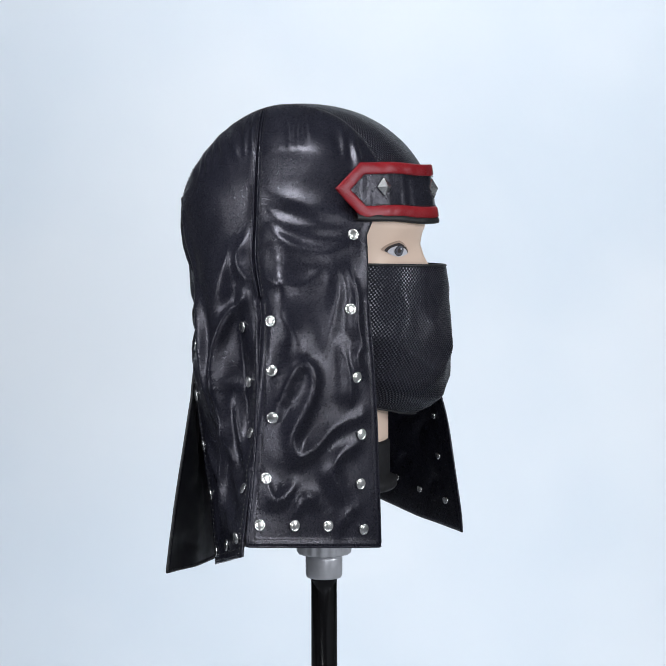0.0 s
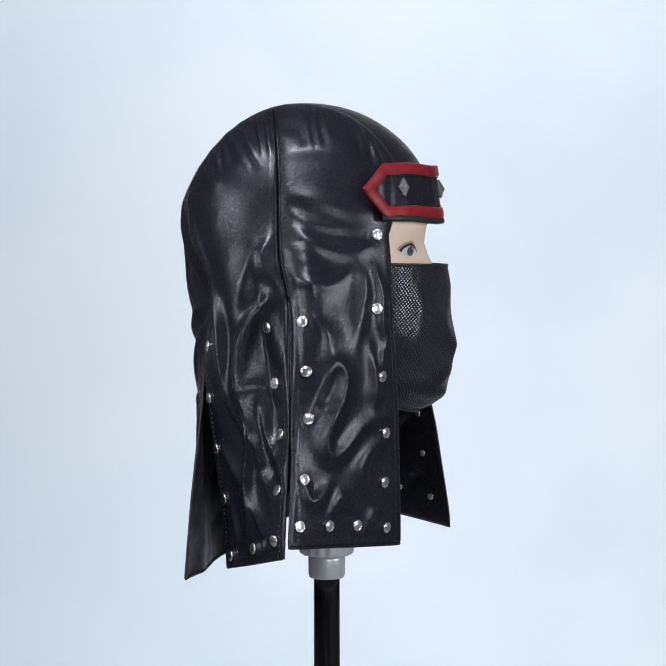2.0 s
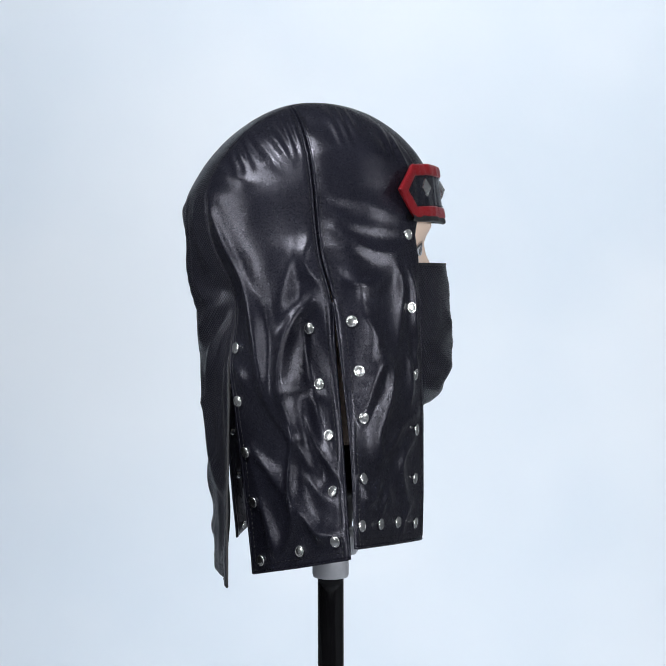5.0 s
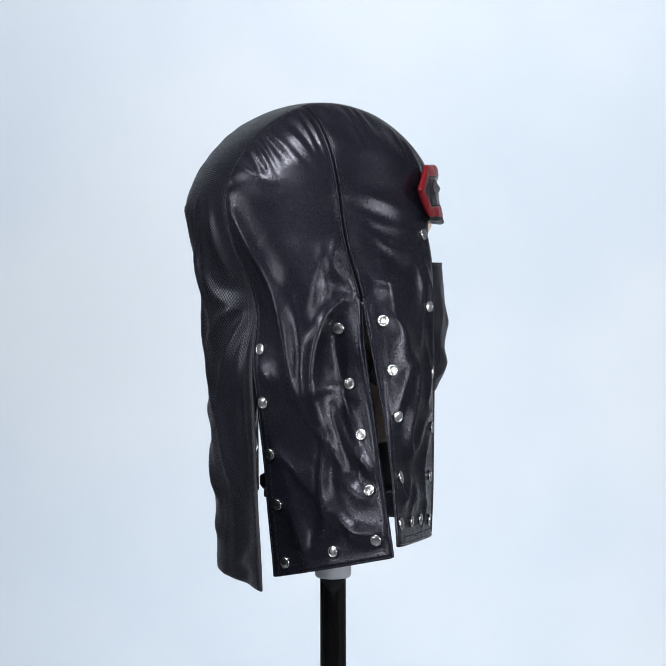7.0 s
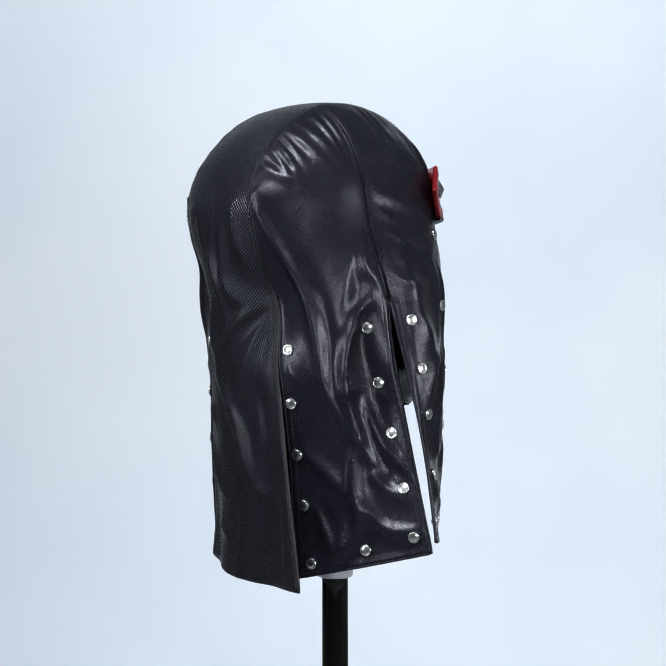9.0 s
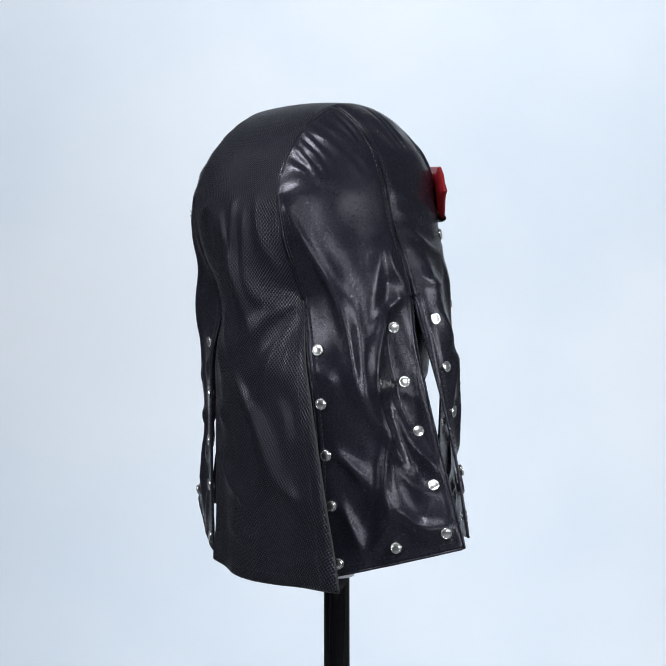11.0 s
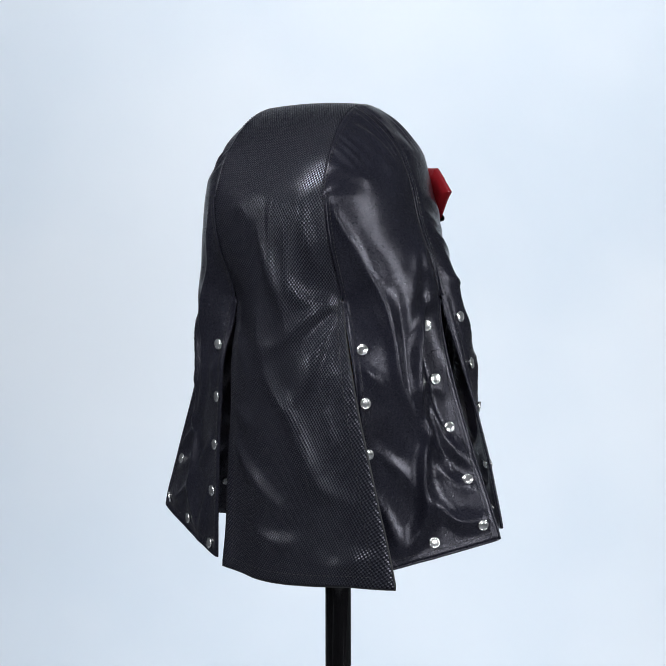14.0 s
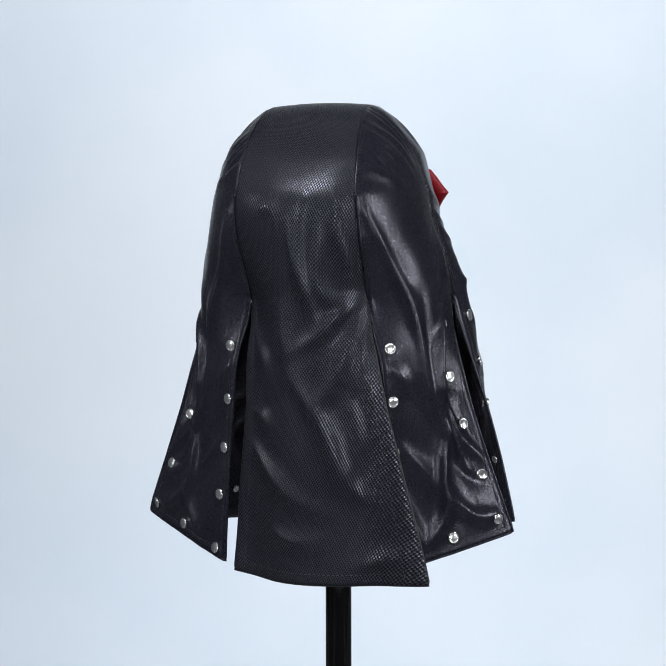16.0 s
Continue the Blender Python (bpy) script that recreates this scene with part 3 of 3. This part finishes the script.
def center_strip(hood):
    """The mesh cloth strip from the brow over the crown, then down the back as a free flap."""
    cols = 56
    across = np.linspace(-1, 1, cols)
    rows = []

    def rim(z, sign):
        """A level row round the brow (+1) or the nape (-1)."""
        a = section(z)[0 if sign > 0 else 1]
        w = 0.0556 if sign > 0 else 0.0533
        yy = w * across
        return np.column_stack([X0 + sign * a * np.sqrt(1 - np.abs(yy / section(z)[2]) ** BOX), yy, np.full(cols, z)])

    for z in np.linspace(0.013, ZC, 6)[:-1]:
        rows.append(rim(z, 1))
    front, nape = rim(ZC, 1), rim(ZC, -1)
    for be in np.linspace(0, math.pi, 90):
        c = math.cos(be)
        rise = math.sin(be)
        end = front if c > 0 else nape
        x = X0 + (end[0, 0] - X0) * abs(c)
        edge = np.array([x, strip_half(x), ZC + crown(np.array([x]), np.array([strip_half(x)]))[0]])
        flat = np.column_stack([np.full(cols, x), edge[1] * across, edge[2] + 0.0025 * rise * (1 - across ** 2)])
        if c > 0:
            flat[:, 2] += 0.45 * c * (ZC + crown(flat[:, 0], flat[:, 1]) - edge[2])
            flat[:, 0] += (end[:, 0] - end[0, 0]) * c ** 0.75
        else:
            flat[:, 0] += (end[:, 0] - end[0, 0]) * (1 - rise)
        rows.append(flat)
    head = np.array(rows)
    y = head[-1, :, 1]
    share = np.arctan2(y, -head[-1, :, 0])
    share /= np.abs(share).max()
    back = []
    for t in np.linspace(0, 1, 110)[1:]:
        z = ZC + (-0.303 - ZC) * t
        right, left = EDGES[-1]["strip"], EDGES[1]["strip"]
        pr, pl = math.pi - right.bearing(z), math.pi - left.bearing(z)
        off = np.where(share < 0, share * pr, share * pl)
        kk = np.where(share < 0, 1 + (right.swell(z) - 1) * share ** 2, 1 + (left.swell(z) - 1) * share ** 2)
        phi = math.pi - off
        r = radius(phi, np.full(cols, z)) * kk
        bow = 0.013 * np.clip((SLIT - z) / 0.2, 0, 1) * (1 - share ** 2)
        r = r * 1.0 - bow
        back.append(np.column_stack([r * np.cos(phi), r * np.sin(phi), np.full(cols, z) - 0.006 * t * (1 - share ** 2)]))
    g = np.concatenate([head, np.array(back)])
    for _ in range(34):
        q = (g[79:111] + g[81:113]) / 2
        g[80:112] = (g[80:112] + q) / 2
    g[:, :, 1] += lean(g[:, :, 2])
    n = normals_of(g)
    if n[60, cols // 2, 2] < 0:
        n = -n
    arc = np.concatenate([[0], np.cumsum(np.linalg.norm(np.diff(g[:, cols // 2], axis=0), axis=1))])
    wide = np.linalg.norm(np.diff(g, axis=1), axis=2).sum(axis=1)
    sh = np.linspace(-0.5, 0.5, cols)
    uv = np.stack([sh[None, :] * wide[:, None], np.broadcast_to(arc[:, None], (len(g), cols))], axis=2)
    hang = np.clip((0.05 - g[:, :, 2]) / 0.1, 0, 1) * (np.arange(len(g)) > 60)[:, None]
    w = crease(uv.reshape(-1, 2), 71.0, 0.12).reshape(len(g), cols)
    rim = np.minimum(1, (0.5 - np.abs(sh)) / 0.1)[None, :]
    lift = 0.0013 * w * (0.08 + 0.92 * hang) * (0.3 + 0.7 * rim)
    lift[60:] += 1.0 * folds("strip", (sh + 0.5)[None, :], g[60:, :, 2]) * (0.2 + 0.8 * rim)
    g = g + n * lift[:, :, None]
    n = normals_of(g)
    if n[60, cols // 2, 2] < 0:
        n = -n
    ob = part("center_strip", g.reshape(-1, 3), grid_faces(len(g), cols), NET, hood, "black mesh cloth strip and back flap", uv.reshape(-1, 2))
    th = ob.modifiers.new("thickness", "SOLIDIFY")
    th.thickness, th.offset = 0.0014, 1
    ob.data.materials.append(LINING)
    th.material_offset = 1
    k = int(np.argmin(np.abs(g[100:, 0, 2] - SLIT))) + 100
    ring = np.concatenate([g[k:, 0], g[-1, 1:-1], g[:k - 1:-1, -1]])
    v, f = tube(ring, 0.0013, 6)
    part("hem", v, f, TAPE, ob, "black binding along the flap's edge")
    verts, fcs = [], []
    for c, o in ((g[k:, 3], n[k:, 3]), (g[k:, -4], n[k:, -4]), (g[-4, 3:-3], n[-4, 3:-3])):
        v, f = dashes(c + o * 0.0014, o)
        q = len(verts)
        verts += list(v)
        fcs += [tuple(x + q for x in t) for t in f]
    part("stitching", verts, fcs, THREAD, ob, smooth=False)
    for col, nm in ((0, "seam_cord"), (cols - 1, "seam_cord")):
        v, f = tube(g[6:k, col], 0.0011, 6)
        part(nm, v, f, BLACK, ob, "thin raised seam between mesh and leather")
    return ob


def band_curve(u):
    """The headband's middle line in plan: u metres of arc from the brow's middle, + to the wearer's left."""
    y = np.linspace(0, 0.11, 240)
    x = 0.1090 - 0.0305 * (np.sqrt(y * y + 0.0002) / 0.057) ** 1.25
    d = np.concatenate([[0], np.cumsum(np.hypot(np.diff(x), np.diff(y)))])
    return np.interp(np.abs(u), d, x), np.sign(u) * np.interp(np.abs(u), d, y)


HALF, POINT, TALL = 0.1145, 0.026, 0.0242


def band_point(u, v, out=0.0):
    """A point of the headband: arc u, height v over its middle, lifted by out."""
    x, y = band_curve(u)
    x2, y2 = band_curve(u + 0.0005)
    nx, ny = y2 - y, -(x2 - x)
    ln = np.hypot(nx, ny)
    lift = out - 0.12 * v * np.clip((HALF - np.abs(u)) / 0.05, 0.2, 1) - 0.005 * np.clip((np.abs(u) - 0.06) / 0.05, 0, 1)
    return np.stack([x + nx / ln * lift, y + ny / ln * lift, 0.0395 + v + 0.0006 * np.sin(u * 90)], axis=-1)


def band_tall(u, inset=0.0):
    """Half height of the pointed band at arc u, kept in from the outline by inset."""
    edge = np.clip((HALF - inset * 1.45 - np.abs(u)) / POINT, 0, 1)
    return np.minimum(TALL - inset, (TALL) * edge)


def headband(hood):
    us = np.linspace(-HALF + 0.0001, HALF - 0.0001, 131)
    vs = np.linspace(-1, 1, 9)
    pu = np.repeat(us[:, None], 9, axis=1)
    pv = band_tall(us, 0.006)[:, None] * vs[None, :]
    puck = np.array([noise.noise((a * 130, b * 25, 8.0)) for a, b in zip(pu.ravel(), pv.ravel())]).reshape(pu.shape)
    ob = part("headband", band_point(pu, pv, 0.0012 + 0.0007 * puck).reshape(-1, 3), grid_faces(131, 9, True), BLACK, hood,
              "black leather headband with pointed ends")
    th = ob.modifiers.new("thickness", "SOLIDIFY")
    th.thickness = 0.0015
    # red border: a puffed frame between the outline and its inset
    n = 140

    def loop(inset):
        lim = HALF - inset * 1.45 - 1e-4
        u = np.concatenate([np.linspace(-lim, lim, n), np.linspace(lim, -lim, n)])
        sg = np.concatenate([np.ones(n), -np.ones(n)])
        return u, sg * band_tall(u, inset)
    prof = [(0.0236, -0.0036), (0.0104, -0.0036), (0.0012, -0.0022), (0.0, 0.0004), (0.0003, 0.0014), (0.0014, 0.0020), (0.0055, 0.0021), (0.0090, 0.0019), (0.0101, 0.0014), (0.0104, 0.0002)]
    rings = []
    for inset, out in prof:
        u, v = loop(inset)
        wr = np.array([noise.noise((a * 110, b * 70, 3.0)) for a, b in zip(u, v)]) * 0.0013
        rings.append(band_point(u, v, out + 0.001 + wr * min(1, max(out, 0) / 0.003)))
    m = 2 * n
    verts = np.concatenate(rings)
    faces = []
    for k in range(len(prof) - 1):
        for i in range(m):
            a, b = k * m + i, k * m + (i + 1) % m
            faces.append((a, a + m, b + m, b))
    part("red_border", verts, faces, RED, ob, "padded red leather border")
    u, v = loop(0.0112)
    c = band_point(u, v, 0.0018)
    o = band_point(u, v, 0.01) - c
    v, f = dashes(c, o)
    part("stitching", v, f, THREAD, ob, smooth=False)
    for uc in (-0.065, 0.0, 0.065):
        w, h, t = 0.0076, 0.0086, 0.0042
        corner = [(-w, 0), (0, -h), (w, 0), (0, h)]
        base = [band_point(np.array(uc + a), np.array(0.0025 + b), 0.0015) for a, b in corner]
        rim = [band_point(np.array(uc + a), np.array(0.0025 + b), 0.0029) for a, b in corner]
        tip = band_point(np.array(uc), np.array(0.0025), 0.0029 + t)
        part("diamond_stud", base + rim + [tip], [(0, 1, 5, 4), (1, 2, 6, 5), (2, 3, 7, 6), (3, 0, 4, 7), (4, 5, 8), (5, 6, 8), (6, 7, 8), (7, 4, 8)],
             CHROME, ob, "nickel pyramid stud", smooth=False)
    return ob


def brim(hood):
    """The bound lower edge of the mesh over the brow."""
    us = np.linspace(-0.094, 0.094, 90)
    prof = [(-0.0225, -0.001), (-0.0232, 0.0015), (-0.0250, 0.0030), (-0.0275, 0.0033), (-0.0290, 0.0022), (-0.0296, 0.0), (-0.0285, -0.003), (-0.024, -0.004)]
    g = np.array([band_point(us, np.full(90, v), o + 0.0004 * np.sin(us * 240)) for v, o in prof])
    g[:, :, 2] += 0.003 * (np.abs(us) / 0.094)[None, :] ** 2
    return part("brim", g.reshape(-1, 3), grid_faces(len(prof), 90), TAPE, hood, "narrow black bound brim edge")


def build_hood():
    hood = thing("leather_hood", "black leather hood with mesh crown, red-trimmed band and studded flaps", "hood")
    for side in (-1, 1):
        q = 0 if side < 0 else 0.004
        fp = Panel(side, "front", "seam_front", (-0.2775, -0.270, -0.262) if side < 0 else (-0.289, -0.283, -0.272), 3.0 + side * 11, (0.0781, -0.043), 0.0007, "front")
        studs = [(0.145, 0.001), (0.21, -0.065), (0.205, -0.124), (0.17, -0.176), (0.165, -0.217), (0.145, -0.260)]
        studs += [(0.89, -0.073), (0.885, -0.115), (0.89, -0.157), (0.92, -0.205), (0.93, -0.244), (0.68, -0.248), (0.42, -0.253)]
        side_panel(hood, "front_panel", "black leather front flap with a row of nickel studs", fp, studs, (1,))
        bp = Panel(side, "seam_back", "rear", (-0.271 + q, -0.287 + q, -0.302 + q), 17.0 + side * 5, (-0.043, -0.1219), 0.0008, "back")
        studs = [(0.20, -0.082), (0.155, -0.128), (0.13, -0.171), (0.11, -0.219), (0.095, -0.258), (0.46, -0.272)]
        studs += [(0.90, -0.100), (0.93, -0.147), (0.93, -0.191), (0.905, -0.238), (0.885, -0.287)]
        side_panel(hood, "back_panel", "black leather rear flap with nickel studs", bp, studs, (0, 1))
    center_strip(hood)
    headband(hood)
    brim(hood)
    return hood


HOOD = build_hood()


def build_mask():
    """Mesh cloth face veil, hung from cheek to cheek below the eyes, falling to a rounded point."""
    mask = thing("face_mask", "black mesh cloth mask over the lower face", "face mask")
    cols, rows = 90, 60
    s = np.linspace(-1, 1, cols)
    t = np.linspace(0, 1, rows)
    top = -0.0285 + 0.004 * np.abs(s) ** 1.5
    low = -0.166 + 0.026 * np.abs(s) ** 1.6
    z = top[None, :] + (low - top)[None, :] * t[:, None]
    fwd = np.interp(t, (0, 0.15, 0.45, 0.75, 0.87, 0.95, 1.0), (0.1135, 0.1165, 0.1172, 0.1160, 0.111, 0.100, 0.086))
    ang = s[None, :] * math.radians(112)
    wide = np.interp(t, (0, 0.5, 0.8, 1), (0.078, 0.081, 0.074, 0.052))
    x = 0.012 + (fwd[:, None] - 0.012) * np.cos(ang) ** 1 * np.where(np.cos(ang) > 0, 1, 0.6)
    y = wide[:, None] * np.sign(s) * np.abs(np.sin(ang)) ** 0.92
    c8, s8 = math.cos(radians(17)), math.sin(radians(17))
    g = np.stack([x * c8 - y * s8, x * s8 + y * c8, z], axis=2)
    uv = np.stack([np.broadcast_to(s * 0.14, (rows, cols)), z], axis=2)
    w = crease(uv.reshape(-1, 2), 44.0, 0.7).reshape(rows, cols)
    n = normals_of(g)
    if n[20, cols // 2, 0] < 0:
        n = -n
    d = 0.0016 * w * np.clip(t * 5, 0.15, 1)[:, None]
    d += folds("mask", ((s + 1) / 2)[None, :], z, 0.28)
    g = g + n * d[:, :, None]
    body = part("veil", g.reshape(-1, 3), grid_faces(rows, cols), NET, mask, "black open-weave mesh cloth", uv.reshape(-1, 2))
    th = body.modifiers.new("thickness", "SOLIDIFY")
    th.thickness, th.offset = 0.0012, 0
    for line, nm in ((g[0], "top_hem"), (g[-1], "bottom_hem")):
        v, f = tube(line, 0.0014, 6)
        part(nm, v, f, TAPE, mask, "black bound hem")
    return mask


MASK = build_mask()


def build_head():
    """A plain mannequin head: one mesh with a simple brow, nose and painted eyes."""
    seg, rings = 96, 120
    verts, faces, mats = [], [], []
    zs = np.concatenate([np.linspace(0.112, 0.085, 14), np.linspace(0.083, -0.06, 70), np.linspace(-0.064, -0.19, 36)])

    def ring(z):
        up = np.clip((z - 0.02) / 0.0935, 0, 1)
        cap = math.sqrt(max(1 - up * up, 0.0004))
        back = np.interp(z, (-0.19, -0.12, -0.06, 0.0, 0.02), (0.060, 0.060, 0.075, 0.092, 0.093))
        front = np.interp(z, (-0.19, -0.13, -0.118, -0.105, -0.06, -0.02, 0.0, 0.03), (0.060, 0.060, 0.075, 0.088, 0.090, 0.0885, 0.092, 0.095))
        wide = np.interp(z, (-0.19, -0.13, -0.10, -0.06, -0.015, 0.01, 0.03), (0.060, 0.060, 0.062, 0.068, 0.071, 0.075, 0.077))
        return front * cap, back * cap, wide * cap

    def features(y, z):
        """Nose, eye hollows and brow ridge, forward of the plain form."""
        nose = 0.022 * math.exp(-(y / 0.011) ** 2) * np.interp(z, (-0.068, -0.056, -0.03, -0.008, 0.004), (0, 1, 0.55, 0.05, 0))
        hollow = 0.0055 * math.exp(-((abs(y) - 0.033) / 0.019) ** 2 - ((z + 0.014) / 0.013) ** 2)
        brow = 0.003 * math.exp(-((abs(y) - 0.03) / 0.022) ** 2 - ((z - 0.008) / 0.006) ** 2)
        return nose - hollow + brow

    for z in zs:
        front, back, wide = ring(z)
        for k in range(seg):
            a = 2 * math.pi * k / seg
            c, s = math.cos(a), math.sin(a)
            x = (front if c > 0 else back) * math.copysign(abs(c) ** 0.9, c)
            y = wide * math.copysign(abs(s) ** 0.92, s)
            if c > 0:
                x += features(y, z)
            verts.append((x, y, z))
    n = len(zs)
    for i in range(n - 1):
        for k in range(seg):
            a, b = i * seg + k, i * seg + (k + 1) % seg
            faces.append((a, a + seg, b + seg, b))
            mats.append(0)
    faces.append(list(range(seg)))
    faces.append([(n - 1) * seg + k for k in range(seg)][::-1])
    mats += [0, 0]

    def skin_x(y, z):
        """How far forward the face lies at y, z."""
        front, _, wide = ring(z)
        s = min(abs(y) / wide, 1) ** (1 / 0.92)
        return front * math.sqrt(1 - s * s) ** 0.9 + features(y, z)

    def patch(side, shape, lift, mat):
        """A painted spot: a fan of three rings that follows the skin."""
        my, mz = (sum(p[k] for p in shape) / len(shape) for k in (0, 1))
        first = len(verts)
        m = len(shape)
        for f in (0.34, 0.68, 1.0):
            for yy, zz in shape:
                y, z = my + (yy - my) * f, mz + (zz - mz) * f
                verts.append((skin_x(y, z) + lift, side * y, z))
        verts.append((skin_x(my, mz) + lift, side * my, mz))
        for k in range(m):
            q = (k + 1) % m
            rows = [(first + 3 * m, first + k, first + q)]
            rows += [(first + r * m + k, first + r * m + m + k, first + r * m + m + q, first + r * m + q) for r in (0, 1)]
            for row in rows:
                faces.append(row if side > 0 else row[::-1])
                mats.append(mat)

    for side in (-1, 1):
        cy, cz = 0.0335, -0.0158

        def almond(w, up, down, tilt, dy=0.0, dz=0.0, count=28):
            """An almond outline: half width, rise above and below, outer end raised by tilt."""
            out = []
            for a in np.linspace(0, 2 * math.pi, count, endpoint=False):
                c, q = math.cos(a), math.sin(a)
                out.append((cy + dy + w * c, cz + dz + tilt * c + (up if q > 0 else down) * q * (1 - 0.25 * abs(c))))
            return out
        # shadow over the lid, put into the colour as a brown almond
        patch(side, almond(0.0155, 0.0096, 0.0028, 0.0014, 0.0018, 0.0010), 0.0005, 4)
        patch(side, almond(0.0137, 0.0076, 0.0030, 0.0010, 0.0010, 0.0008), 0.0008, 2)
        patch(side, almond(0.0118, 0.0060, 0.0040, 0.0008), 0.0012, 1)
        for r, mat, lift in ((0.0054, 2, 0.0016), (0.0049, 3, 0.0019), (0.0023, 2, 0.0022)):
            patch(side, [(cy - 0.001 + r * math.cos(a), cz + 0.0014 + 0.92 * r * math.sin(a)) for a in np.linspace(0, 2 * math.pi, 20, endpoint=False)], lift, mat)
        # white dot at the pupil's upper edge: a painted glint
        patch(side, [(cy - 0.0022 + 0.0009 * math.cos(a), cz + 0.0030 + 0.0009 * math.sin(a)) for a in np.linspace(0, 2 * math.pi, 10, endpoint=False)], 0.0025, 1)
    turn = Matrix.Rotation(radians(6), 3, "Z")
    verts = [turn @ Vector(v) for v in verts]
    ob = part("mannequin_head", verts, faces, SKIN, None, "pale plastic mannequin head with painted eyes, under the hood")
    for m in (EYE_WHITE, EYE_DARK, EYE_IRIS, EYE_SHADE):
        ob.data.materials.append(m)
    ob.data.polygons.foreach_set("material_index", mats)
    return tagged(ob, category="mannequin")


HEAD = build_head()


def build_stand():
    """Pole with a grey locking collar and a black cup that holds the mannequin's neck."""
    stand = thing("display_stand", "black metal pole stand with a grey plastic collar", "stand")
    v, f = lathe([(0.0115, 0.0), (0.0123, 0.002), (0.0123, EYE - 0.312)], 48)
    part("pole", v, f, POLE_PAINT, stand, "gloss black painted tube")
    z = EYE
    v, f = lathe([(0.0135, z - 0.3225), (0.0165, z - 0.322), (0.0173, z - 0.3195), (0.0175, z - 0.304), (0.0172, z - 0.3015), (0.0150, z - 0.3005)], 48)
    part("collar", v, f, GREY_PLASTIC, stand, "silver grey plastic collar")

    def knurl(k, j):
        return 1.0 if (k // 3) % 2 else 0.955
    v, f = lathe([(0.018, z - 0.3005), (0.0245, z - 0.2995), (0.0258, z - 0.2975), (0.0262, z - 0.283), (0.0255, z - 0.277), (0.016, z - 0.276)], 96, knurl)
    part("locking_nut", v, f, GREY_PLASTIC, stand, "ribbed grey locking nut")
    v, f = lathe([(0.014, z - 0.276), (0.020, z - 0.274), (0.024, z - 0.250), (0.030, z - 0.238), (0.067, z - 0.236), (0.069, z - 0.233), (0.069, z - 0.227),
                  (0.0625, z - 0.225), (0.0620, z - 0.193), (0.0605, z - 0.190), (0.03, z - 0.190)], 64)
    part("neck_cup", v, f, BLACK_PLASTIC, stand, "black plastic neck cup with a flange")
    return stand


STAND = build_stand()


def motions():
    """All that stands on the turning pole goes round together at a steady pace, the pole a little off the turning axis."""
    def turned(t, z):
        a = 5.865 * t
        c, s = math.cos(radians(a)), math.sin(radians(a))
        return pose(-0.0012 * c + 0.0124 * s, -0.0012 * s - 0.0124 * c, z, 0, 0, -19.0 + a)
    steps = [k * 0.5 for k in range(33)]
    for ob, z in ((HOOD, EYE), (MASK, EYE), (HEAD, EYE), (STAND, 0.0)):
        walk(ob, [(t, turned(t, z)) for t in steps])


motions()
